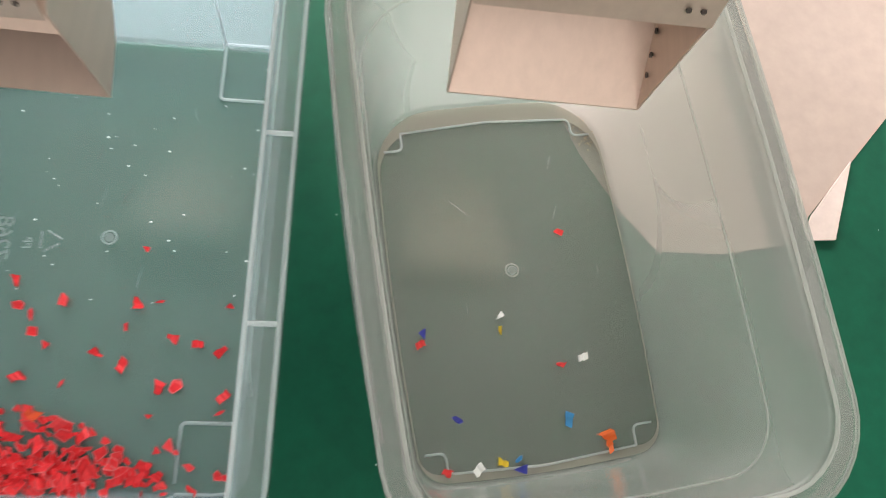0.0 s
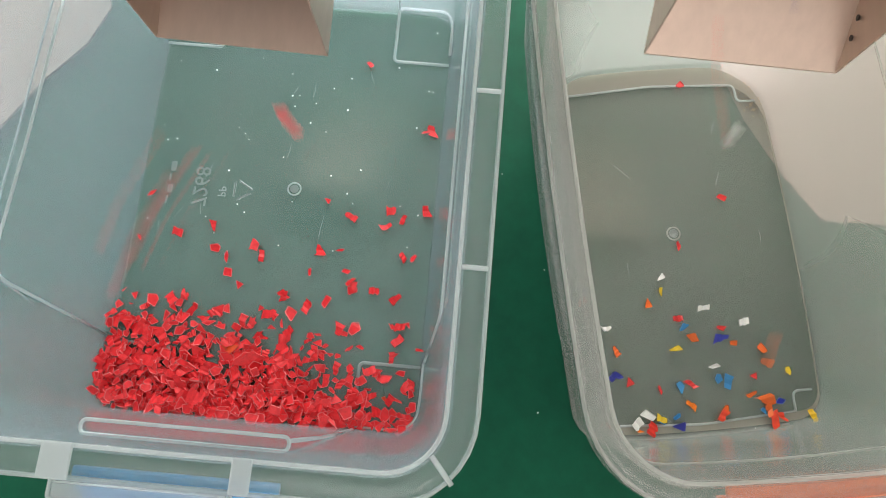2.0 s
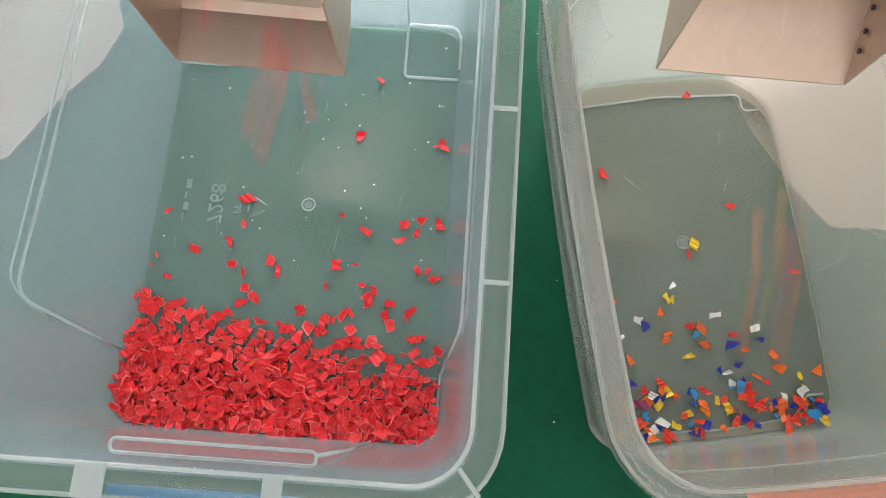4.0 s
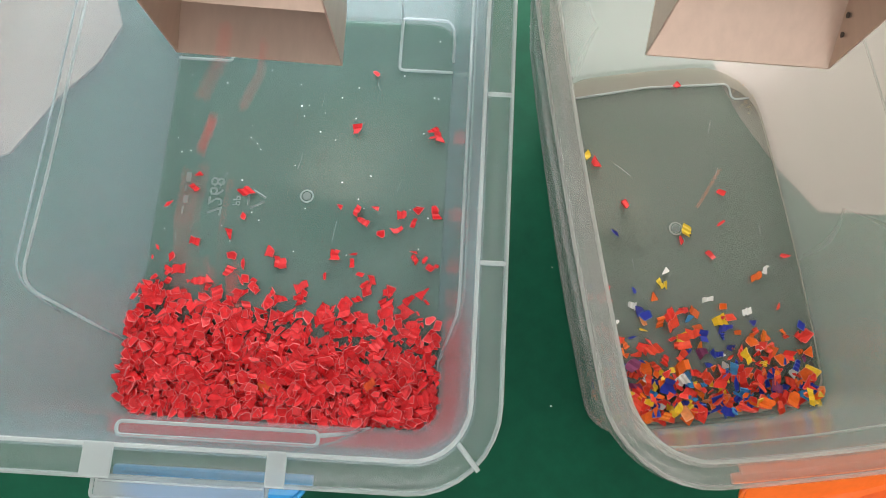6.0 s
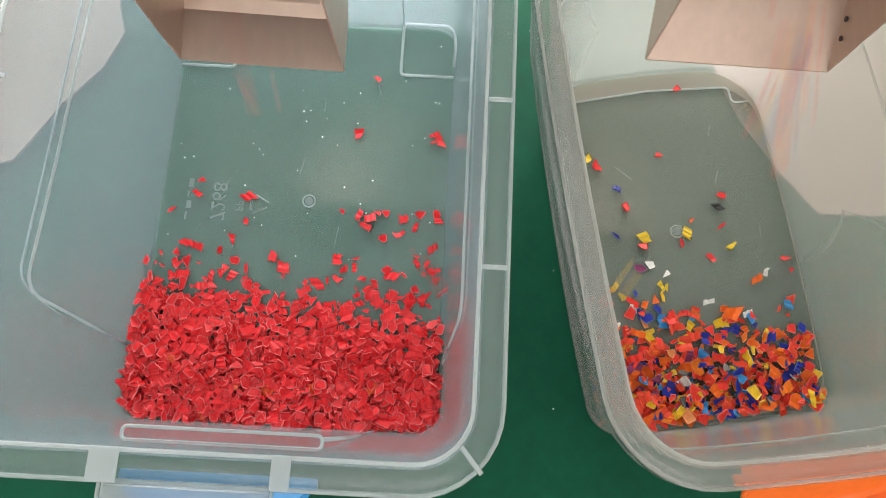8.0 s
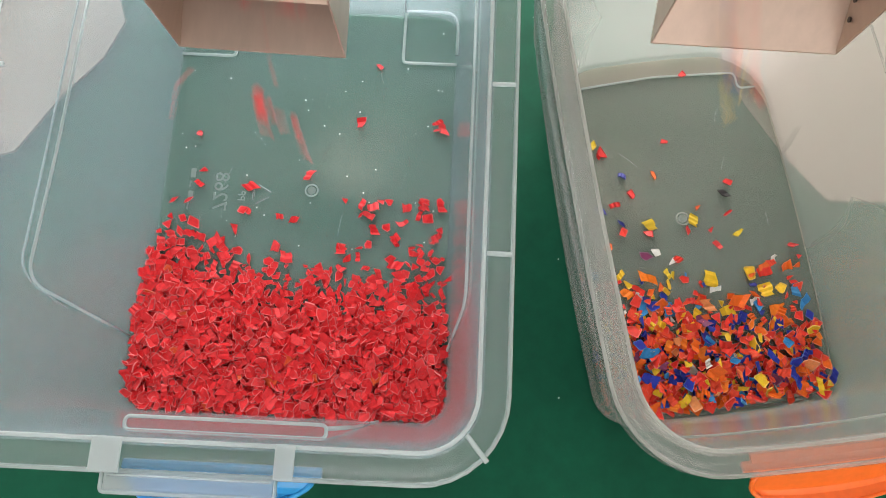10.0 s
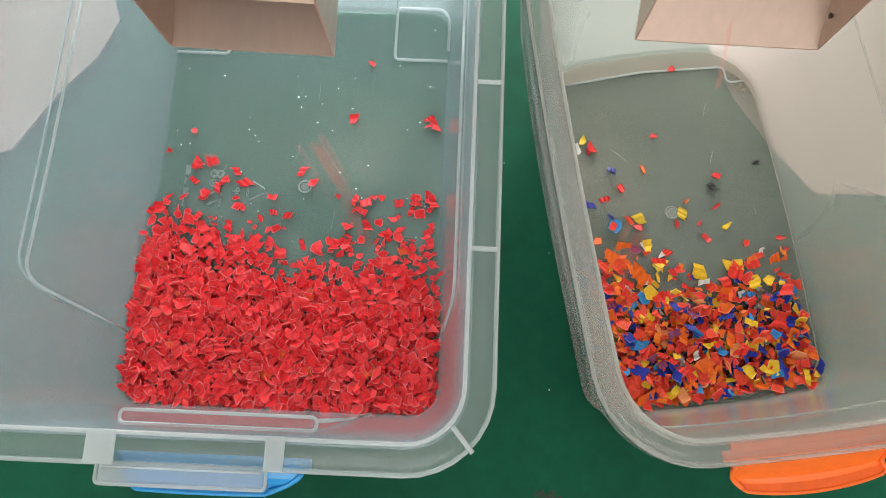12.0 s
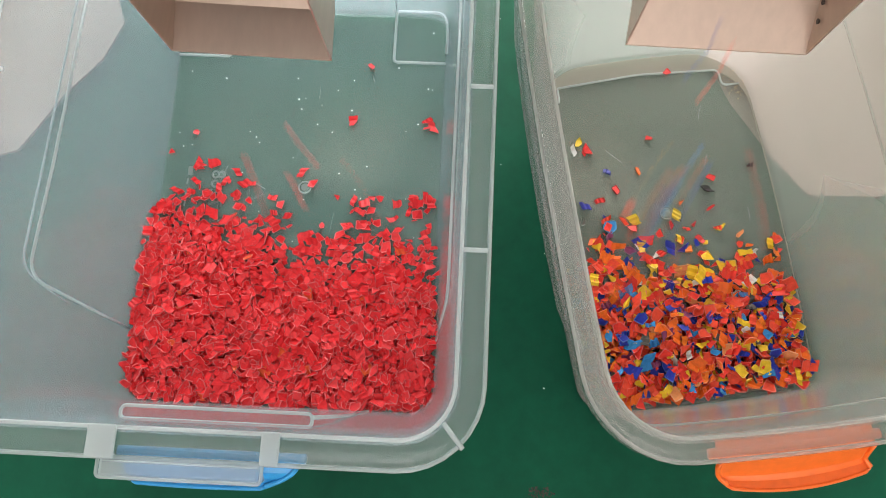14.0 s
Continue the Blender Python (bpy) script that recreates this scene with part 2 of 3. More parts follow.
# ---- the hall ----
HALL = 4.5
bm = bmesh.new()
bmesh.ops.create_grid(bm, x_segments=24, y_segments=24, size=HALL)
ground = tagged(part("floor", bm, GREEN), "worn green painted concrete floor of a workshop", "floor", kind="structure")
for name, (x0, x1, y0, y1) in {"wall_west": (-HALL - 0.1, -HALL, -HALL, HALL), "wall_east": (HALL, HALL + 0.1, -HALL, HALL),
                               "wall_south": (-HALL, HALL, -HALL - 0.1, -HALL), "wall_north": (-HALL, HALL, HALL, HALL + 0.1)}.items():
    tagged(part(name, box(bmesh.new(), x0, x1, y0, y1, 0.0, 4.0), WALL), "plain pale plastered workshop wall", "wall", kind="structure")
tagged(part("ceiling", box(bmesh.new(), -HALL, HALL, -HALL, HALL, 4.0, 4.1), ROOF), "plain grey workshop ceiling", "ceiling", kind="structure")


# ---- storage bins ----
def storage_bin(m, label, w, length, height, flare, end_flare, r_floor, r_rim, bulge, rim_width, mats, r_far=0.0, skew=0.0):
    """A see-through bin; x along its width, y along its length, from the near edge of its floor; returns the Empty."""
    clear, edge, base, flat = mats
    root = empty("storage_bin", m)
    tagged(root, label, "storage bin", "storage bins")
    hw, th = w / 2, 0.0022

    def ring(s, grow, z):
        """s: 0 at the floor, 1 at the rim."""
        fx, fy = flare * s, end_flare * s
        r = r_floor + (r_rim - r_floor) * s + grow
        far = max(r, r_far + grow)
        return ring_points(-hw - fx - grow + skew * s, hw + fx + grow + skew * s, -fy - grow, length + fy + grow, max(r, 0.004), z, bulge, r_far=max(far, 0.004))

    z0 = 0.004
    bm = bmesh.new()
    inner = [ring(0, -0.004, z0 + 0.001), ring(0.02, 0, z0 + 0.006), ring(0.35, 0, height * 0.36), ring(0.7, 0, height * 0.7), ring(1, 0, height - 0.004), ring(1.02, 0.003, height)]
    outer = [ring(1.03, 0.004 + th, height - 0.004), ring(0.7, th, height * 0.7), ring(0.35, th, height * 0.36), ring(0.0, th, 0.008), ring(0, -0.0055, 0.002)]
    loft(bm, inner + outer + inner[:1])
    part("body", bm, clear, root, smooth=True)
    bm = loft(bmesh.new(), [ring(0, -0.006, 0.0018), ring(0, -0.0045, z0), ring(0, -0.0045, z0 + 0.0008)], True, True)
    part("base", bm, base, root)
    # flat rim with a turned-down skirt and a bead on both edges
    bm = bmesh.new()
    g = rim_width
    rim = [ring(1, 0.003, height + 0.0005), ring(1, 0.004, height + 0.003), ring(1, g - 0.003, height + 0.003), ring(1, g, height), ring(1, g + 0.001, height - 0.022),
           ring(1, g - 0.002, height - 0.022), ring(1, g - 0.003, height - 0.002), ring(1, 0.006, height - 0.001)]
    loft(bm, rim + [rim[0]])
    part("rim", bm, flat, root, "flat rim with a turned-down skirt", smooth=True)
    part("rim_bead", tube(bmesh.new(), ring(1, 0.003, height + 0.0035), 0.0019, 6, True), edge, root, "whitish raised inner edge of the rim", smooth=True)
    part("rim_edge", tube(bmesh.new(), ring(1, g, height - 0.001), 0.0019, 6, True), edge, root, "whitish outer edge of the rim", smooth=True)
    return root, ring


# left bin: squarer, bluish
WL, LL, HL, FL = 0.357, 0.515, 0.285, 0.024
M_LEFT = pose(-0.290, -0.022, 0, 0, 0, -1.2)
bin_l, ring_l = storage_bin(M_LEFT, "clear bluish plastic storage bin with blue clip filling with red flakes", WL, LL, HL, FL + 0.008, 0.026, 0.03, 0.042, 0.0, 0.026, (CLEAR_L, EDGE_L, BASE_L, RIM_L), 0.0, -0.008)
# right bin: rounder and milky
WR, LR, HR = 0.277, 0.432, 0.285
M_RIGHT = pose(0.200, 0.0, 0, 0, 0, 8.4)
bin_r, ring_r = storage_bin(M_RIGHT, "milky clear plastic storage bin with orange clip and mixed flakes", WR, LR, HR, 0.0165, 0.025, 0.030, 0.052, 0.006, 0.021, (CLEAR_R, EDGE_R, BASE_R, RIM_R), 0.07, -0.003)

# ribs across the left rim
for y in (0.126, 0.273, 0.42):
    for s in (1, -1):
        x0 = s * (WL / 2 + FL + 0.005)
        x1 = s * (WL / 2 + FL + 0.025)
        part("rib", tube(bmesh.new(), [(x0, y, HL + 0.003), (x1, y, HL + 0.003)], 0.0022), EDGE_L, bin_l, smooth=True)
for s in (1, -1):
    part("rib", tube(bmesh.new(), [(s * 0.197, -0.014, HL + 0.003), (s * 0.213, -0.033, HL + 0.003)], 0.0022), EDGE_L, bin_l, smooth=True)

# raised outlines of the feet in the left floor
for sx in (1, -1):
    for near in (True, False):
        xi, xo = sx * (WL / 2 - 0.072), sx * (WL / 2 - 0.004)
        ya, yb = (0.012, 0.072) if near else (LL - 0.072, LL + 0.002)
        if near:
            path = [(xi, ya, 0.006), (xi, yb, 0.006), (xo, yb, 0.006)]
        else:
            path = [(xo, ya, 0.006), (xi, ya, 0.006), (xi, yb, 0.006), (xi + sx * 0.02, yb, 0.006)]
        line = rounded(path, 0.006)
        if not near:
            line += rounded([(xi + sx * 0.03, yb, 0.006), (xo, yb, 0.006), (xo, ya + 0.014, 0.006)], 0.032, 9)
            part("wall_ridge", tube(bmesh.new(), [(xi, LL + 0.0005, 0.008), (xi, LL + 0.022, 0.25)], 0.0013), EDGE_L, bin_l, smooth=True)
        part("foot_outline", tube(bmesh.new(), line, 0.0021, 6, False, 0.7), EDGE_L, bin_l, smooth=True)


def wall_x(z, s):
    return WL / 2 + (FL + (0.016 if s < 0 else 0.0)) * z / HL


# stepped panel on the long walls of the left bin, and the long slot of the near wall
for s in (-1, 1):
    path = [(s * (wall_x(z, s) - 0.0008), y, z) for y, z in ((0.078, 0.008), (0.092, 0.110), (0.102, 0.182), (0.114, 0.197), (0.228, 0.191), (LL + 0.01, 0.184))]
    part("wall_ridge", tube(bmesh.new(), rounded(path, 0.012), 0.0017), EDGE_L, bin_l, smooth=True)
    path = [(s * (wall_x(z, s) + 0.0025), y, z) for y, z in ((0.090, 0.130), (0.104, 0.186), (0.118, 0.204), (0.228, 0.200), (LL + 0.012, 0.193))]
    part("wall_ridge", tube(bmesh.new(), rounded(path, 0.012), 0.0013), EDGE_L, bin_l, smooth=True)


def end_y(z):
    return -0.026 * z / HL


# a narrow ledge with a long loop on the near wall
zs = 0.232
loop = ring_points(-0.082, 0.084, end_y(zs) - 0.001, -0.011, 0.0045, zs, 0.0, 4, 3)
part("end_slot", tube(bmesh.new(), loop, 0.0017, 6, True), EDGE_L, bin_l, smooth=True)
part("wall_ridge", tube(bmesh.new(), rounded([(0.084, -0.014, zs), (0.096, -0.010, 0.13), (0.108, -0.001, 0.012)], 0.02), 0.0019), EDGE_L, bin_l, smooth=True)
part("floor_ridge", tube(bmesh.new(), rounded([(0.108, 0.002, 0.008), (WL / 2 - 0.002, 0.002, 0.008), (WL / 2 - 0.001, 0.078, 0.008)], 0.03), 0.0016), EDGE_L, bin_l, smooth=True)
# gate mark in the floors
GATE_L, GATE_R = M_LEFT.inverted() @ Vector((-0.278, 0.245, 0)), M_RIGHT.inverted() @ Vector((0.169, 0.221, 0))
for root, px, py, e in ((bin_l, GATE_L[0], GATE_L[1], EDGE_L), (bin_r, GATE_R[0], GATE_R[1], EDGE_R)):
    bm = bmesh.new()
    tube(bm, [(px + 0.0075 * math.cos(a), py + 0.0075 * math.sin(a), 0.0055) for a in [k * math.pi / 8 for k in range(16)]], 0.0011, 5, True)
    mark = part("gate_mark", bm, e, root, "round whitish moulding mark")
    bm = bmesh.new()
    bmesh.ops.create_cone(bm, cap_ends=True, segments=16, radius1=0.0052, radius2=0.0046, depth=0.0008, matrix=Matrix.Translation((px, py, 0.0057)))
    part("gate_stub", bm, EMBOSS, mark)
# second ridge line round the right wall and the inset outline of its floor
part("wall_ridge", tube(bmesh.new(), ring_r(0.72, -0.0006, HR * 0.72), 0.0011, 5, True), EDGE_R, bin_r, smooth=True)


def notch_outline(w, length, inset, notch):
    h = w / 2 - inset
    out = []
    for sx, sy in ((-1, -1), (1, -1), (1, 1), (-1, 1)):
        cx, cy = sx * h, (inset if sy < 0 else length - inset - 0.015)
        a = (cx, cy - sy * notch)
        b = (cx - sx * notch, cy - sy * notch)
        c = (cx - sx * notch, cy)
        out += [a, b, c] if sx * sy > 0 else [c, b, a]
    return out


o = [(x, y, 0.0055) for x, y in notch_outline(WR, LR, 0.012, 0.022)]
for i in range(4):
    a, b, c, d = o[i * 3], o[i * 3 + 1], o[i * 3 + 2], o[(i * 3 + 3) % 12]
    mid = ((Vector(c) + Vector(d)) / 2) + Vector((0, -0.006 if i == 0 else (0.006 if i == 2 else 0), 0))
    if i in (0, 2):
        part("floor_ridge", tube(bmesh.new(), rounded([a, b, c, mid, d], 0.008), 0.0015, 6, False, 0.8), EDGE_L, bin_r, smooth=True)
    else:
        part("floor_ridge", tube(bmesh.new(), rounded([a, b, c], 0.008), 0.0015, 6, False, 0.8), EDGE_L, bin_r, smooth=True)


# the foot ring between the ridge and the wall
bm = bmesh.new()
outer_ring = ring_points(-WR / 2 + 0.005, WR / 2 - 0.005, 0.005, LR - 0.005, 0.028, 0.0052, 0.006, r_far=0.065)
inner_ring = ring_points(-WR / 2 + 0.0064, WR / 2 - 0.0064, 0.014, LR - 0.028, 0.02, 0.0052, 0.006, r_far=0.05)
up = [(x, y, z + 0.0006) for x, y, z in inner_ring], [(x, y, z + 0.0006) for x, y, z in outer_ring]
loft(bm, [outer_ring, inner_ring, up[0], up[1], outer_ring])
part("foot_ring", bm, FOOT_R, bin_r, "brownish grimy foot ring")


def clip(root, x0, x1, out_y, height, colour, label, far, bulge, drop, inset0, inset1, under):
    """A snap clip hung on the near rim: a dished lever with a turned-out lip, upright ends and a bead along its outer edge."""
    c = empty("clip")
    c.parent = root
    c["label"] = label
    prof = [(out_y + under, -0.004), (out_y, -0.006), (out_y - far * 0.25, -0.5 * drop), (out_y - far * 0.55, -0.9 * drop), (out_y - far * 0.72, -drop), (out_y - far, -drop + 0.001)]
    n, k = 28, len(prof)

    def spot(s, j, dz=0.0):
        y, z = prof[j]
        v = max(0.0, (out_y - y) / far)
        x = (x0 + inset0 * v ** 1.5) * (1 - s) + (x1 - inset1 * v ** 1.5) * s
        round_off = 0.10 * far * v * max(0.0, abs(2 * s - 1) - 0.93) / 0.07
        return Vector((x, y - bulge * v * (1 - (2 * s - 1) ** 2) + round_off, height + z + dz))

    bm = bmesh.new()
    grid = [[bm.verts.new(spot(i / n, j)) for j in range(k)] + [bm.verts.new(spot(i / n, j, -0.0026)) for j in reversed(range(k))] for i in range(n + 1)]
    for a, b in zip(grid, grid[1:]):
        for j in range(2 * k):
            bm.faces.new((a[j], a[(j + 1) % (2 * k)], b[(j + 1) % (2 * k)], b[j]))
    bm.faces.new(grid[0])
    bm.faces.new(list(reversed(grid[-1])))
    part("lever", bm, colour, c)
    part("lip_bead", tube(bmesh.new(), [spot(i / n, k - 1, -0.0008) for i in range(n + 1)], 0.0018), colour, c, smooth=True)
    for s in (0.0, 1.0):
        part("end_flange", tube(bmesh.new(), [spot(s, j, 0.0012) for j in range(1, k)], 0.0022), colour, c, smooth=True)
    part("hinge_pin", tube(bmesh.new(), [(x0 - 0.006, out_y + 0.007, height - 0.0085), (x1 + 0.006, out_y + 0.007, height - 0.0085)], 0.0042, 10), colour, c, smooth=True)
    return c


clip_l = clip(bin_l, -0.053, 0.084, -0.054, HL, BLUE, "pale blue snap clip", 0.0170, 0.001, 0.018, 0.004, 0.026, 0.009)
clip_r = clip(bin_r, -0.087, 0.036, -0.052, HR, ORANGE, "bright orange snap clip", 0.022, 0.007, 0.034, 0.012, -0.006, 0.018)
# clear bracket over the blue clip
bm = box(bmesh.new(), -0.070, 0.057, -0.067, -0.050, HL - 0.020, HL + 0.001, 0.003)
part("clip_bracket", bm, EDGE_L, bin_l)
part("bracket_edge", tube(bmesh.new(), rounded([(-0.071, -0.050, HL), (-0.071, -0.067, HL), (0.058, -0.067, HL), (0.058, -0.050, HL)], 0.004), 0.0016), EDGE_L, bin_l, smooth=True)
part("bracket_edge", tube(bmesh.new(), [(-0.066, -0.0545, HL + 0.002), (0.055, -0.0545, HL + 0.002)], 0.0011), EDGE_L, bin_l, smooth=True)
for x, hw in ((-0.0685, 0.0115), (0.064, 0.0075)):
    part("clip_hinge", box(bmesh.new(), x - hw, x + hw, -0.053, -0.027, HL + 0.0035, HL + 0.0065, 0.0014), EDGE_L, bin_l)

# deep side skirts under the rim of the right bin
for s in (-1, 1):
    bm = bmesh.new()
    cols = []
    for k in range(25):
        v = k / 24
        y = 0.045 + (LR - 0.075) * v
        x = s * (WR / 2 + 0.0165 + 0.021) - 0.003 + s * 0.006 * (1 - (2 * v - 1) ** 2)
        deep = 0.058 * min(1.0, 6 * v + 0.25, 6 * (1 - v) + 0.25)
        cols.append([bm.verts.new(p) for p in ((x, y, HR - 0.004), (x + s * 0.003, y, HR - deep), (x + s * 0.0012, y, HR - deep - 0.001), (x - s * 0.002, y, HR - 0.004))])
    for a, b in zip(cols, cols[1:]):
        for j in range(4):
            bm.faces.new((a[j], a[(j + 1) % 4], b[(j + 1) % 4], b[j]))
    bm.faces.new(cols[0])
    bm.faces.new(list(reversed(cols[-1])))
    part("side_skirt", bm, CLEAR_R, bin_r, smooth=True)


def floor_text(body, x, y, size, name):
    """Raised letters on the underside of the left floor, so they read mirrored from within."""
    c = bpy.data.curves.new(name, "FONT")
    c.body, c.size, c.extrude, c.align_x, c.align_y = body, size, 0.0004, "CENTER", "CENTER"
    tmp = bpy.data.objects.new("tmp", c)
    scene.collection.objects.link(tmp)
    me = bpy.data.meshes.new_from_object(tmp.evaluated_get(bpy.context.evaluated_depsgraph_get()))
    bpy.data.objects.remove(tmp)
    me.transform(Matrix.Translation((0, 0, 0.0054)) @ Matrix.Rotation(radians(90), 4, "Z") @ Matrix.Diagonal((1, -1, 1, 1)))
    me.materials.clear()
    me.materials.append(EMBOSS)
    o = new(name, me)
    o.parent = bin_l
    o.location = (x, y, 0)
    return o


IN_L = M_LEFT.inverted()
p = IN_L @ Vector((-0.389, 0.241, 0))
floor_text("7268", p.x, p.y, 0.025, "raised_number")
p = IN_L @ Vector((-0.363, 0.236, 0))
floor_text("PP", p.x, p.y, 0.013, "raised_letters")
# recycling triangle of three bent arrows
p = IN_L @ Vector((-0.340, 0.239, 0))
bm = bmesh.new()
tri = [Vector((p.x + 0.016 * math.cos(a), p.y + 0.016 * math.sin(a), 0.0056)) for a in (0, 2.0944, 4.18879)]
for k in range(3):
    a, b = tri[k], tri[(k + 1) % 3]
    tube(bm, [a * 0.86 + b * 0.14, a * 0.2 + b * 0.8], 0.0014, 5, False, 0.4)
part("recycling_mark", bm, EMBOSS, bin_l)
p = IN_L @ Vector((-0.421, 0.244, 0))
for k, (dy, ln) in enumerate(((-0.022, 0.010), (-0.008, 0.010), (0.006, 0.008), (0.020, 0.012))):
    part("raised_bar", box(bmesh.new(), p.x - 0.006, p.x - 0.004 + 0.004 * (k % 2), p.y + dy - ln / 2, p.y + dy + ln / 2, 0.0052, 0.0058), EMBOSS, bin_l)


# ---- chutes ----
def chute(m, w, zl, zt, label, bend, soft, bolts=()):
    """A square sheet-steel duct that slopes down to the bin; origin under the middle of its lip; opening upright from zl to zt."""
    root = empty("chute", m)
    tagged(root, label, "chute", "discharge chutes")
    hw, th, run = w / 2, 0.0015, 0.72
    lift = zt + 0.025
    rise = run * math.tan(radians(42))

    def plate(name, pts, thick, label=""):
        bm = bmesh.new()
        a = [bm.verts.new(p) for p in pts]
        b = [bm.verts.new(Vector(p) + Vector(thick)) for p in pts]
        n = len(pts)
        bm.faces.new(a)
        bm.faces.new(list(reversed(b)))
        for k in range(n):
            bm.faces.new((a[k], b[k], b[(k + 1) % n], a[(k + 1) % n]))
        return part(name, bm, STEEL, root, label)

    plate("lip_plate", [(-hw, 0, zl), (hw, 0, zl), (hw, bend, zl + bend * soft), (-hw, bend, zl + bend * soft)], (0, 0, -th))
    plate("floor_plate", [(-hw, bend, zl + bend * soft), (hw, bend, zl + bend * soft), (hw, run, zl + rise), (-hw, run, zl + rise)], (0, 0, -th))
    plate("cover_plate", [(-hw, -0.009, zt), (hw, -0.009, zt), (hw, run - 0.009, zt + rise), (-hw, run - 0.009, zt + rise)], (0, 0, th))
    right = None
    for s in (-1, 1):
        side = plate("side_plate", [(s * hw, 0, zl - 0.001), (s * hw, -0.008, zt + 0.001), (s * hw, run - 0.008, zt + rise - 0.004), (s * hw, run, zl + rise), (s * hw, bend, zl + bend * soft - 0.001)], (s * th, 0, 0))
        right = side if s > 0 else right
    # the cover's front edge is folded up into a flange with two rivets
    flange = plate("flange", [(-hw, -0.0105, zt - 0.001), (hw, -0.0105, zt - 0.001), (hw, -0.006, lift), (-hw, -0.006, lift)], (0, -0.0012, 0))
    for x in (hw - 0.022, hw - 0.012):
        bm = bmesh.new()
        bmesh.ops.create_cone(bm, cap_ends=True, segments=8, radius1=0.0022, radius2=0.0018, depth=0.0016, matrix=Matrix.Translation((x, -0.0108, zt + 0.014)) @ pose(0, 0, 0, 90, 0, 0))
        part("rivet", bm, DARK, flange)
    for d in bolts:
        bm = bmesh.new()
        bmesh.ops.create_cone(bm, cap_ends=True, segments=8, radius1=0.0026, radius2=0.0022, depth=0.0014, matrix=Matrix.Translation((hw - 0.0015, d, zl + d * 0.9 + 0.014)) @ pose(0, 0, 0, 0, 90, 0))
        part("bolt", bm, DARK, right)
    return root


chute_l = chute(pose(-0.284, 0.293, 0, 0, 0, -2.9), 0.150, 0.250, 0.374, "brushed steel sheet chute pouring red flakes", 0.044, 0.3)
chute_r = chute(pose(0.1444, 0.296, 0, 0, 0, -2.5), 0.160, 0.270, 0.408, "brushed steel sheet chute pouring mixed flakes", 0.035, 0.9, (0.016, 0.028, 0.042))

# the machine behind: a plain casing on legs, where the chutes come from
machine = tagged(empty("sorting_machine", pose(0, 1.22, 0)), "plain grey sheet-metal sorting machine casing on legs", "machine")
bm = bmesh.new()
box(bm, -0.75, 0.75, -0.20, 0.5, 0.74, 1.6, 0.01)
bmesh.ops.delete(bm, geom=[f for f in bm.faces if f.normal.y < -0.9 and f.calc_area() > 0.5], context="FACES_ONLY")
part("casing", bm, CASING, machine)
part("front_panel", box(bmesh.new(), -0.75, 0.75, -0.205, -0.195, 1.02, 1.59, 0.002), CASING, machine)
for x in (-0.7, 0.7):
    for y in (-0.1, 0.45):
        part("leg", box(bmesh.new(), x - 0.03, x + 0.03, y - 0.03, y + 0.03, 0, 0.745, 0.004), CASING, machine)


# beige sheets on the floor beside the bins
def sheet(name, corners, z, th, label, mat=None):
    bm = bmesh.new()
    a = [bm.verts.new((x, y, z)) for x, y in corners]
    b = [bm.verts.new((x, y, z + th)) for x, y in corners]
    n = len(a)
    bm.faces.new(list(reversed(a)))
    bm.faces.new(b)
    for k in range(n):
        bm.faces.new((a[k], a[(k + 1) % n], b[(k + 1) % n], b[k]))
    return tagged(part(name, bm, mat or BEIGE), label, "metal sheet")


sheet("metal_sheet", [(0.346, 0.250), (0.430, 0.250), (0.530, 0.268), (0.545, 0.302), (0.675, 0.444), (0.95, 0.72), (0.22, 0.72), (0.232, 0.43), (0.258, 0.372), (0.302, 0.303)], 0.0004, 0.0008, "beige sheet-metal panel lying on the floor beside bin")
# flange of the same sheet; its stronger light is put into the colour
sheet("sheet_flange", [(0.515, 0.268), (0.574, 0.272), (0.612, 0.378), (0.548, 0.303), (0.532, 0.271)], 0.0008, 0.004, "pale metal plate lying beside the beige sheet", BEIGE_LIT)
sheet("metal_sheet", [(-0.70, 0.270), (-0.645, 0.285), (-0.620, 0.325), (-0.597, 0.363), (-0.554, 0.414), (-0.533, 0.466), (-0.545, 0.50), (-0.56, 0.60), (-0.56, 0.72), (-1.0, 0.72), (-1.0, 0.270)], 0.006, 0.004, "beige sheet-metal panel lying on the floor beside bin")


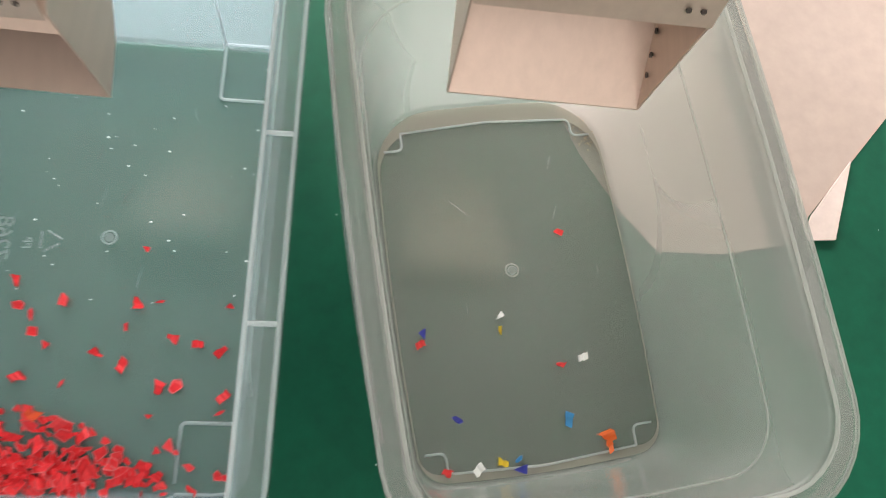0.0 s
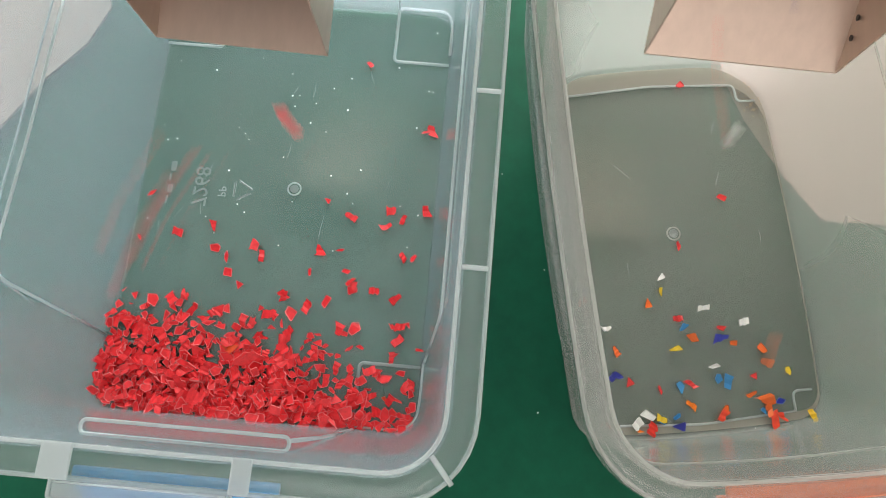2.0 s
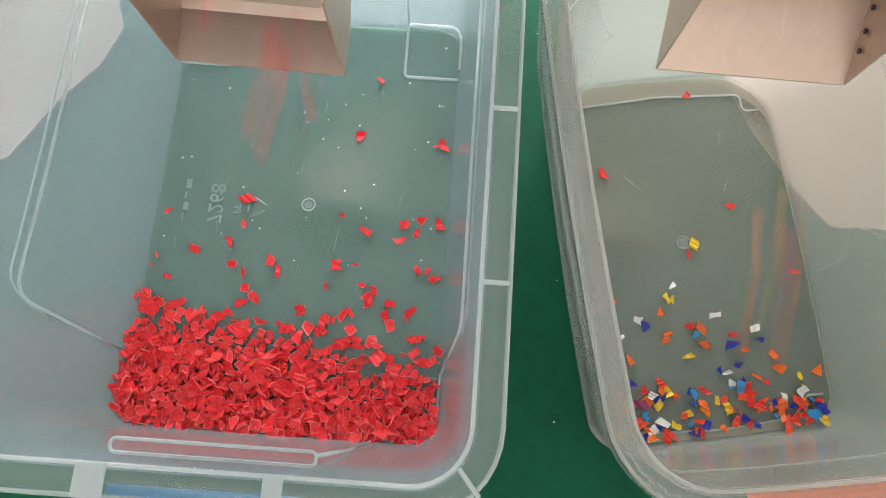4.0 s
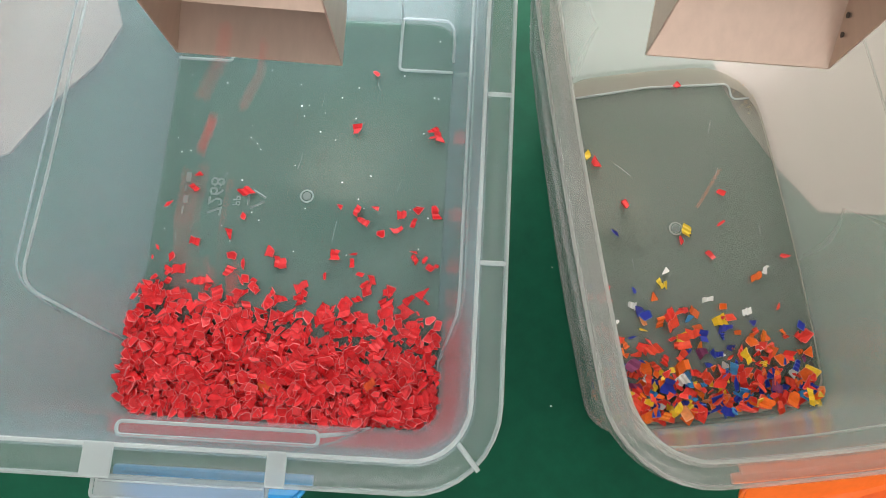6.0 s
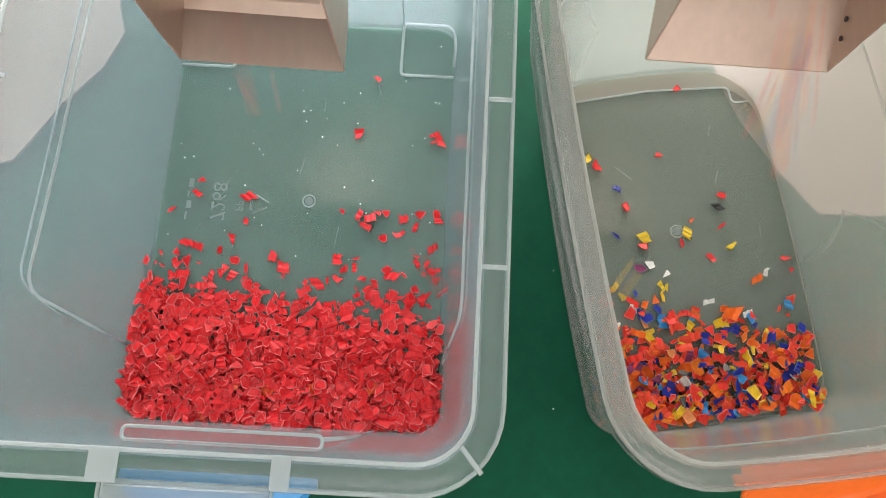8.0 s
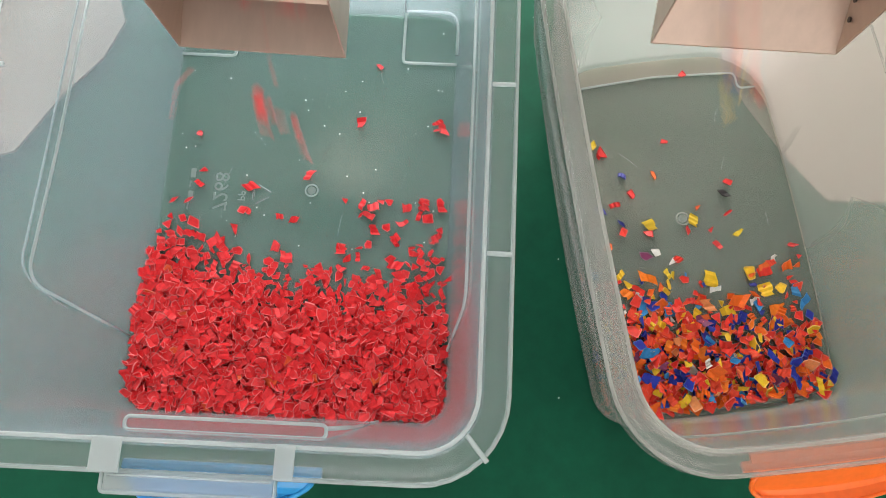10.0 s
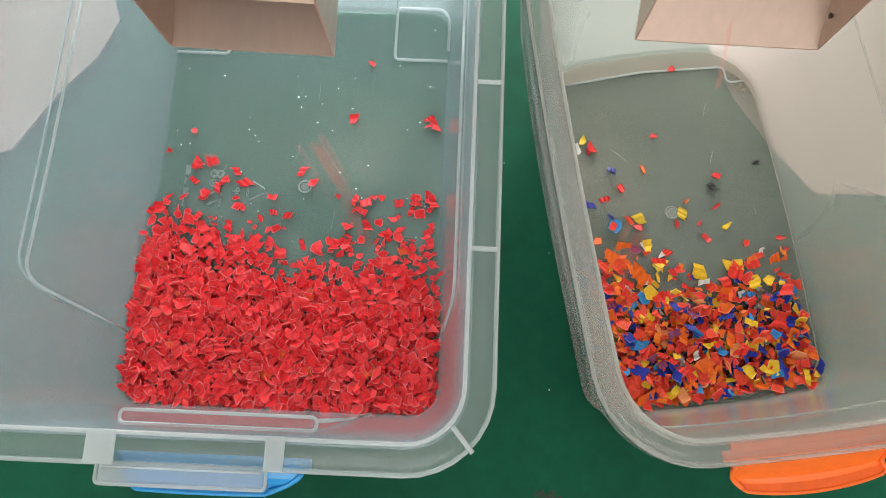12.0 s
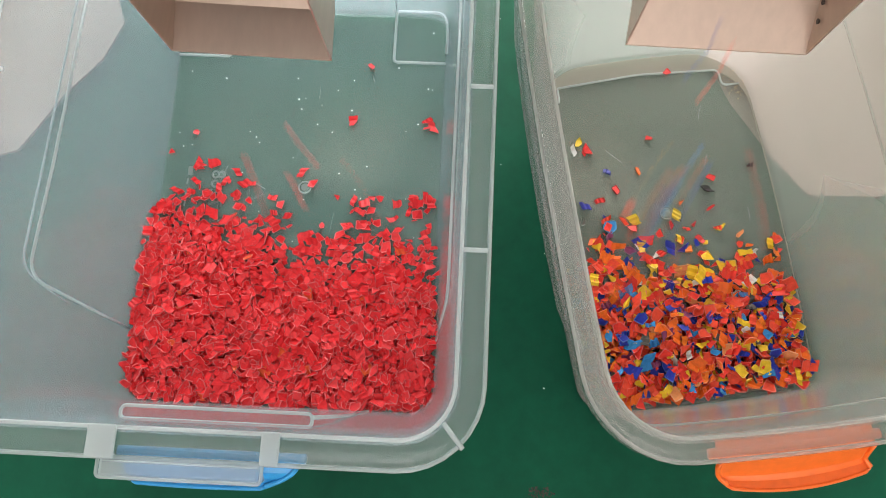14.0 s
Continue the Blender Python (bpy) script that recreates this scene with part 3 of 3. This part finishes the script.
# ---- flakes ----
def add_chip(verts, faces, cuts, rng, size, m):
    """A flat irregular chip with a thick rim round a slightly sunken face."""
    n = rng.choice((3, 4, 4, 5))
    a0, stretch = rng.uniform(0, 6.28), rng.choice((0.35, 0.6, 0.85, 1.0)) * rng.uniform(0.85, 1.1)
    th = rng.uniform(0.0013, 0.0022)
    bend = rng.uniform(-0.35, 0.5) / size
    corners = []
    for k in range(n):
        a = a0 + 6.2832 * (k + rng.uniform(-0.28, 0.28)) / n
        r = size * rng.uniform(0.65, 1.2)
        corners.append(Vector((r * math.cos(a), r * math.sin(a) * stretch)))
    ring = []
    for k in range(n):
        p, c, q = corners[k - 1], corners[k], corners[(k + 1) % n]
        ring += [c.lerp(p, 0.10), c.lerp(q, 0.10)]
    n, i0 = len(ring), len(verts)
    sink = rng.uniform(0.15, 0.5) * th

    def lift(p, z):
        return m @ Vector((p.x, p.y, z + bend * p.x * p.x))

    verts += [lift(p, th / 2) for p in ring] + [lift(p * 0.94, -th / 2) for p in ring] + [lift(p * 0.84, th / 2 - sink) for p in ring]
    for k in range(n):
        j = (k + 1) % n
        faces += [(i0 + n + k, i0 + n + j, i0 + j, i0 + k), (i0 + k, i0 + j, i0 + 2 * n + j, i0 + 2 * n + k)]
        cuts += [1, 1]
    faces += [tuple(i0 + 2 * n + k for k in range(n)), tuple(i0 + n + k for k in reversed(range(n)))]
    cuts += [0, 0]


def add_ribbed(verts, faces, cuts, rng, size, m):
    """A curled piece of fluted wall: ribs run across it, the torn ends are slanted."""
    n = rng.choice((3, 4, 5))
    half = size * rng.uniform(0.35, 0.8)
    th = rng.uniform(0.0011, 0.0018)
    curl = rng.uniform(-0.7, 0.9) / size
    slant_lo, slant_hi, skew = rng.uniform(-0.32, 0.32), rng.uniform(-0.32, 0.32), rng.uniform(-0.5, 0.5)
    size *= 0.86
    i0 = len(verts)
    for i in range(n + 1):
        x = size * (2 * i / n - 1)
        z = curl * x * x * 0.6 + (0.0007 if i % 2 else -0.0004)
        lo = -half * rng.uniform(0.6, 1.15) + slant_lo * x
        hi = half * rng.uniform(0.6, 1.15) + slant_hi * x
        hi = max(hi, lo + 0.0015)
        a, b = x + skew * lo, x + skew * hi
        verts += [m @ Vector((a, lo, z + th / 2)), m @ Vector((b, hi, z + th / 2)), m @ Vector((b, hi, z - th / 2)), m @ Vector((a, lo, z - th / 2))]
    for i in range(n):
        a, b = i0 + 4 * i, i0 + 4 * i + 4
        for k in range(4):
            j = (k + 1) % 4
            faces.append((a + k, a + j, b + j, b + k))
            cuts.append(k % 2)
    e = i0 + 4 * n
    faces += [(i0, i0 + 3, i0 + 2, i0 + 1), (e, e + 1, e + 2, e + 3)]
    cuts += [1, 1]


def flakes_mesh(name, rng, places, mat):
    """places: rows of (x, y, z, size, tilt)."""
    verts, faces, cuts = [], [], []
    for x, y, z, size, tilt in places:
        m = pose(x, y, z, rng.uniform(-tilt, tilt), rng.uniform(-tilt, tilt), rng.uniform(0, 360))
        (add_ribbed if rng.random() < 0.42 else add_chip)(verts, faces, cuts, rng, size, m)
    me = bpy.data.meshes.new(name)
    me.from_pydata([tuple(v) for v in verts], [], faces)
    me.materials.append(mat)
    me.materials.append(RED_CUT if mat in (RED_MANY, RED_ONE) else (MIX_CUT if mat == MIX_MANY else mat))
    me.polygons.foreach_set("material_index", cuts)
    return me


def interp(t, rows):
    for (a, va), (b, vb) in zip(rows, rows[1:]):
        if t <= b:
            return va + (vb - va) * max(0.0, (t - a) / (b - a))
    return rows[-1][1]


# how far each pile reaches from the near wall, in metres, by time: at its left side, middle and right side
FRONT_L = ([(-1.0, 0.01), (0, 0.070), (1.5, 0.098), (3, 0.120), (5.5, 0.155), (8, 0.175), (11, 0.225), (14, 0.258)],
           [(-1.0, 0.0), (0, 0.050), (1.5, 0.082), (3, 0.092), (5.5, 0.118), (8, 0.137), (11, 0.165), (14, 0.190)],
           [(-1.0, -0.08), (0, -0.040), (1.5, 0.018), (3, 0.055), (5.5, 0.105), (8, 0.140), (11, 0.165), (14, 0.185)])
FRONT_R = ([(-1.0, -0.12), (0, -0.06), (3, 0.02), (5.5, 0.11), (8, 0.145), (11, 0.185), (14, 0.205)],
           [(-1.0, -0.12), (0, -0.06), (3, 0.01), (5.5, 0.085), (8, 0.115), (11, 0.16), (14, 0.175)],
           [(-1.0, -0.12), (0, -0.05), (3, 0.03), (5.5, 0.085), (8, 0.11), (11, 0.135), (14, 0.165)])


def front(fr, u, t):
    a, b, c = (interp(t, r) for r in fr)
    return a + (b - a) * u * 2 if u < 0.5 else b + (c - b) * (u * 2 - 1)


def arrival(fr, u, y):
    for k in range(0, 151):
        t = -1 + k * 0.1
        if front(fr, u, t) >= y:
            return t
    return None


MOVES = []


def fall(ob, rest, t, lip, spin):
    """Waits in the duct, slides over the lip and drops to its rest at t seconds."""
    lx, ly, lz = lip
    x, y, z = rest
    wait = pose(lx, ly + 0.92, lz + 0.86, 0, 0, spin)
    rows = [(0.0, wait)]
    t0 = t - 0.32
    if t0 > 0.05:
        rows.append((t0, wait))
    rows += [(t - 0.15, pose(lx, ly + 0.13, lz + 0.12, 30, 0, spin)), (t - 0.10, pose(lx + (x - lx) * 0.1, ly - 0.02, lz, 60, 30, spin * 0.7)),
             (t - 0.05, pose(lx + (x - lx) * 0.6, ly + (y - ly) * 0.55, z + (lz - z) * 0.68, 40, 20, spin * 0.4)), (t, pose(x, y, z))]
    if t < 13.9:
        rows.append((14.0, pose(x, y, z)))
    MOVES.append((ob, [r for r in rows if r[0] >= 0]))


def pile(m, w, fr, step, layers, lip, mat, name, label, seed, gap, size, cut=0.0, near=0.006, late=0.12):
    rng = random.Random(seed)
    cells = {}
    hw = w / 2
    for k in range(layers):
        ny, nx = int(0.27 / step), int(w / step)
        for j in range(ny):
            for i in range(nx):
                x = -hw - 0.003 + (i + 0.5 + rng.uniform(-0.45, 0.45)) * (w + 0.006) / nx
                y = (j + 0.5 + rng.uniform(-0.45, 0.45)) * step
                u = (x + hw) / w
                edge_in, r_in = min(x + hw, hw - x), 0.025
                if y < near or edge_in < (0.009 if cut else 0.002) or hw - x < cut or (edge_in < r_in and y < r_in and math.hypot(r_in - edge_in, r_in - y) > r_in - 0.003):
                    continue
                t = arrival(fr, u, y + k * gap + (rng.uniform(-0.018, 0.010) if k else rng.gauss(0, 0.024)))
                if t is None:
                    continue
                if t > 0 and rng.random() < late:
                    t = min(13.8, t + rng.uniform(1.0, 5.0))
                sz = size * rng.uniform(0.5, 1.3)
                tilt = rng.choice((10, 18, 30, 55)) if k else rng.choice((8, 15, 35))
                z = 0.0065 + k * 0.0072 + sz * 0.35 * math.sin(radians(tilt)) + rng.uniform(0, 0.002) + max(0.0, 0.008 - edge_in) * 0.8
                key = (k // 2, int((x + hw) / 0.065), int(y / 0.065), int(t / 1.0) if t > 0 else -1, rng.randint(0, 1))
                if t <= 0:
                    key = (0, 0, 0, -1, 0)
                cells.setdefault(key, []).append((x, y, z, sz, tilt, t))
    for key, rows in cells.items():
        t = sum(r[5] for r in rows) / len(rows)
        c = Vector([sum(r[j] for r in rows) / len(rows) for j in range(3)])
        me = flakes_mesh(name, rng, [(r[0] - c.x, r[1] - c.y, r[2] - c.z, r[3], r[4]) for r in rows], mat)
        ob = tagged(new(name, me), label, "plastic flakes", kind="stuff")
        turn = m.to_euler().z
        me.transform(Matrix.Rotation(turn, 4, "Z"))
        rest = m @ c
        if t <= 0:
            ob.matrix_world = Matrix.Translation(rest)
        else:
            fall(ob, rest, t + rng.uniform(-0.3, 0.3) if t > 0.5 else max(t, 0.12), (lip[0] + rng.uniform(-1, 1) * lip[3], lip[1], lip[2]), rng.uniform(-70, 70))


LIP_L, LIP_R = (-0.284, 0.293, 0.268, 0.038), (0.1444, 0.296, 0.288, 0.042)
pile(M_LEFT, WL, FRONT_L, 0.0066, 3, LIP_L, RED_MANY, "red_flakes", "heap of shredded red plastic flakes in bin", 11, 0.042, 0.0080, 0.0, 0.001)
pile(M_RIGHT, WR, FRONT_R, 0.0085, 3, LIP_R, MIX_MANY, "mixed_flakes", "heap of shredded plastic flakes in mixed colours", 12, 0.044, 0.0084, 0.012, 0.003, 0.42)

# single flakes that lie apart: bin-floor places in the world and the second at which they land (0: from the start)
one_rng = random.Random(5)


def single(x, y, t, mat, hue, lip, size=0.0076):
    me = flakes_mesh("flake", one_rng, [(0, 0, 0, size * one_rng.uniform(0.75, 1.2), 22)], mat)
    ob = tagged(new(hue + "_flake", me), f"small shredded {hue} plastic flake on the bin floor", "plastic flake", f"loose {hue} flakes")
    z = 0.0075
    if t <= 0:
        ob.matrix_world = pose(x, y, z)
    else:
        fall(ob, (x, y, z), t, (lip[0] + one_rng.uniform(-1, 1) * lip[3], lip[1], lip[2]), one_rng.uniform(-80, 80))
    return ob

RED_FIRST = [(-0.237, 0.232), (-0.239, 0.171), (-0.142, 0.170), (-0.199, 0.135), (-0.173, 0.129), (-0.274, 0.117), (-0.366, 0.193), (-0.360, 0.167), (-0.191, 0.085), (-0.209, 0.083), (-0.350, 0.092), (-0.145, 0.057), (-0.320, 0.050), (-0.191, 0.024), (-0.216, 0.055), (-0.141, -0.005)]
RED_EARLY = [(-0.127, 0.327), (-0.207, 0.215), (-0.147, 0.215), (-0.120, 0.226), (-0.144, 0.171), (-0.201, 0.137), (-0.275, 0.116), (-0.132, 0.093), (-0.147, 0.089), (-0.147, 0.055), (-0.159, 0.034), (-0.182, 0.064)]
RED_LATER = [(-0.202, 0.411), (-0.222, 0.333), (-0.128, 0.336), (-0.120, 0.327), (-0.352, 0.248), (-0.414, 0.250), (-0.442, 0.229), (-0.351, 0.215), (-0.185, 0.200), (-0.161, 0.225), (-0.143, 0.232), (-0.122, 0.233), (-0.166, 0.205), (-0.236, 0.173), (-0.217, 0.162), (-0.206, 0.150), (-0.192, 0.144), (-0.144, 0.179), (-0.132, 0.169), (-0.118, 0.163), (-0.410, 0.266)]
RED_LAST = [(-0.421, 0.315), (-0.449, 0.288), (-0.385, 0.242), (-0.357, 0.218), (-0.317, 0.230), (-0.306, 0.221), (-0.282, 0.264), (-0.268, 0.248), (-0.295, 0.207), (-0.309, 0.191), (-0.194, 0.215), (-0.200, 0.197), (-0.124, 0.218), (-0.121, 0.198), (-0.123, 0.175), (-0.223, 0.194), (-0.174, 0.186), (-0.159, 0.191)]
for rows, t0, t1 in ((RED_FIRST, 0, 0), (RED_EARLY, 0.3, 1.4), (RED_LATER, 1.9, 6.2), (RED_LAST, 8.4, 12.6)):
    for i, (x, y) in enumerate(rows):
        single(x, y, t0 + (t1 - t0) * ((i * 7) % len(rows)) / len(rows), RED_ONE, "red", LIP_L)

# a loose scatter that lands ahead of the heap in the first seconds
for k in range(48):
    u, v = one_rng.random(), one_rng.random()
    q = M_LEFT @ Vector(((u - 0.5) * (WL - 0.03), 0.06 + 0.13 * v * v + 0.03 * one_rng.random(), 0))
    single(q.x, q.y, 0.0 if k < 16 else 0.2 + 3.0 * (k - 16) / 32, RED_ONE, "red", LIP_L)

# later ones that roll ahead of the heap, mostly along the wall that faces the other bin
for k in range(34):
    if k < 24:
        q, t = Vector((one_rng.uniform(-0.235, -0.122), 0.15 + 0.085 * one_rng.random(), 0)), 5.6 + 7.0 * k / 24
    else:
        q, t = Vector((one_rng.uniform(-0.450, -0.320), one_rng.uniform(0.225, 0.275), 0)), 10.4 + 3.2 * (k - 24) / 10
    single(q.x, q.y, t, RED_ONE, "red", LIP_L)

MIX_FIRST = {"red": [(0.226, 0.268), (0.064, 0.133), (0.220, 0.114), (0.094, -0.002)], "white": [(0.153, 0.166), (0.246, 0.122), (0.127, 0.001)], "yellow": [(0.153, 0.152), (0.153, 0.008)],
             "navy": [(0.066, 0.144), (0.105, 0.052), (0.172, 0.003)], "blue": [(0.227, 0.054), (0.171, 0.013)], "orange": [(0.272, 0.037), (0.272, 0.026)]}
MIX_EARLY = {"red": [(0.178, 0.410), (0.073, 0.300), (0.174, 0.206), (0.084, 0.146), (0.118, 0.044), (0.186, 0.049), (0.152, 0.040), (0.173, 0.121), (0.257, 0.062)],
             "orange": [(0.139, 0.136), (0.145, 0.106), (0.188, 0.100), (0.184, 0.120), (0.103, 0.079), (0.271, 0.078), (0.267, 0.093), (0.235, 0.097), (0.224, 0.023), (0.253, 0.042)],
             "yellow": [(0.147, 0.152), (0.169, 0.086), (0.136, 0.032), (0.295, 0.070)], "white": [(0.113, 0.125), (0.201, 0.135), (0.213, 0.070), (0.091, 0.103), (0.137, 0.011)],
             "navy": [(0.122, 0.119), (0.221, 0.102), (0.225, 0.079), (0.100, 0.051), (0.253, 0.109)], "blue": [(0.178, 0.111), (0.217, 0.057), (0.175, 0.044), (0.156, 0.006), (0.265, 0.025)]}
MIX_LATER = {"red": [(0.152, 0.319), (0.071, 0.300), (0.107, 0.251), (0.088, 0.235), (0.223, 0.229), (0.202, 0.209), (0.208, 0.189), (0.127, 0.201), (0.296, 0.191), (0.301, 0.177)],
             "orange": [(0.136, 0.275), (0.187, 0.234), (0.078, 0.182), (0.260, 0.164), (0.299, 0.166)], "yellow": [(0.062, 0.309), (0.129, 0.211), (0.181, 0.219), (0.234, 0.205), (0.199, 0.150)],
             "navy": [(0.098, 0.273), (0.071, 0.227), (0.096, 0.212), (0.247, 0.142)], "white": [(0.056, 0.300), (0.136, 0.178), (0.272, 0.174)], "black": [(0.220, 0.253), (0.275, 0.286)], "blue": [(0.295, 0.137)]}
for table, t0, t1 in ((MIX_FIRST, 0, 0), (MIX_EARLY, 0.3, 2.7), (MIX_LATER, 3.6, 10.2)):
    k = 0
    for hue, rows in table.items():
        for x, y in rows:
            k += 1
            single(x, y, t0 + (t1 - t0) * ((k * 17) % 38) / 38, HUES[hue], hue, LIP_R)


# dust, crumbs and scuffs on the bin floors
def specks(name, rng, n, where, r, mat, label, z=0.0053):
    verts, faces = [], []
    for _ in range(n):
        x, y = where(rng)
        k, q = len(verts), r * rng.uniform(0.5, 1.3)
        for a in range(5):
            verts.append((x + q * rng.uniform(0.6, 1.2) * math.cos(a * 1.2566), y + q * rng.uniform(0.6, 1.2) * math.sin(a * 1.2566), z))
        verts.append((x, y, z + q * 0.6))
        faces += [(k + a, k + (a + 1) % 5, k + 5) for a in range(5)]
        faces.append((k + 4, k + 3, k + 2, k + 1, k))
    me = bpy.data.meshes.new(name)
    me.from_pydata(verts, [], faces)
    me.materials.append(mat)
    return tagged(new(name, me), label, "dust", kind="stuff")


def on_left(rng):
    p = M_LEFT @ Vector((rng.uniform(-0.165, 0.165), rng.uniform(0.19, 0.50), 0))
    return p.x, p.y


def on_right(rng):
    p = M_RIGHT @ Vector((rng.uniform(-0.125, 0.12), rng.uniform(0.05, 0.41), 0))
    return p.x, p.y


def in_corner(rng):
    p = Vector((0.268, 0.400)) + Vector((rng.gauss(0, 0.010), rng.gauss(0, 0.012)))
    return p.x, p.y


def on_ground(rng):
    return rng.choice((rng.uniform(-0.05, 0.03), rng.uniform(0.45, 0.7))), rng.uniform(-0.3, 0.5)


dust_rng = random.Random(9)
specks("white_specks", dust_rng, 46, on_left, 0.0011, SPECK_WHITE, "fine pale plastic crumbs on the bin floor")
specks("dark_specks", dust_rng, 26, on_left, 0.0012, SPECK_DARK, "fine dark crumbs on the bin floor")
specks("dark_specks", dust_rng, 20, on_right, 0.0011, SPECK_DARK, "fine dark crumbs on the bin floor")
# dark scratch marks, drawn as fine tubes on the left bin's floor
bm = bmesh.new()
for x, y, a, ln in ((-0.262, 0.300, 60, 0.022), (-0.268, 0.288, 72, 0.012), (-0.300, 0.345, 80, 0.018), (-0.162, 0.285, 95, 0.014)):
    d = Vector((math.cos(radians(a)), math.sin(radians(a)), 0)) * ln / 2
    c = Vector((x, y, 0.0053))
    tube(bm, [c - d, c + Vector((0.0012, 0, 0)), c + d], 0.00035, 4)
tagged(part("dark_scratches", bm, SPECK_DARK), "thin dark hairs lying on the bin floor", "dust", kind="stuff")
# thin pale scratches in the bin floors
scratches = bmesh.new()
for k in range(22):
    m, lo, hi, w = (M_LEFT, 0.20, 0.48, 0.155) if k % 3 else (M_RIGHT, 0.10, 0.38, 0.11)
    p = m @ Vector((dust_rng.uniform(-w, w), dust_rng.uniform(lo, hi), 0.0053))
    a, ln = radians(90 + dust_rng.gauss(0, 22)), dust_rng.uniform(0.006, 0.026)
    d = Vector((math.cos(a), math.sin(a), 0)) * ln / 2
    tube(scratches, [p - d, p + Vector((dust_rng.uniform(-0.001, 0.001), 0, 0)), p + d], dust_rng.uniform(0.00012, 0.0003), 4, False, 0.4)
tagged(part("scratches", scratches, EMBOSS), "thin pale scratches in the bin floors", "scratches", kind="stuff")
specks("brown_dirt", dust_rng, 120, in_corner, 0.0012, DIRT, "brown dirt gathered in the bin corner")
specks("floor_crumbs", dust_rng, 16, on_ground, 0.0009, SPECK_WHITE, "pale crumbs on the green floor", 0.0003)
specks("floor_stain", dust_rng, 90, lambda rng: (0.015 + rng.gauss(0, 0.008), -0.110 + rng.gauss(0, 0.004)), 0.0012, SPECK_DARK, "small brown stain on the green floor", 0.0001)


def motions():
    for ob, rows in MOVES:
        walk(ob, rows)


motions()
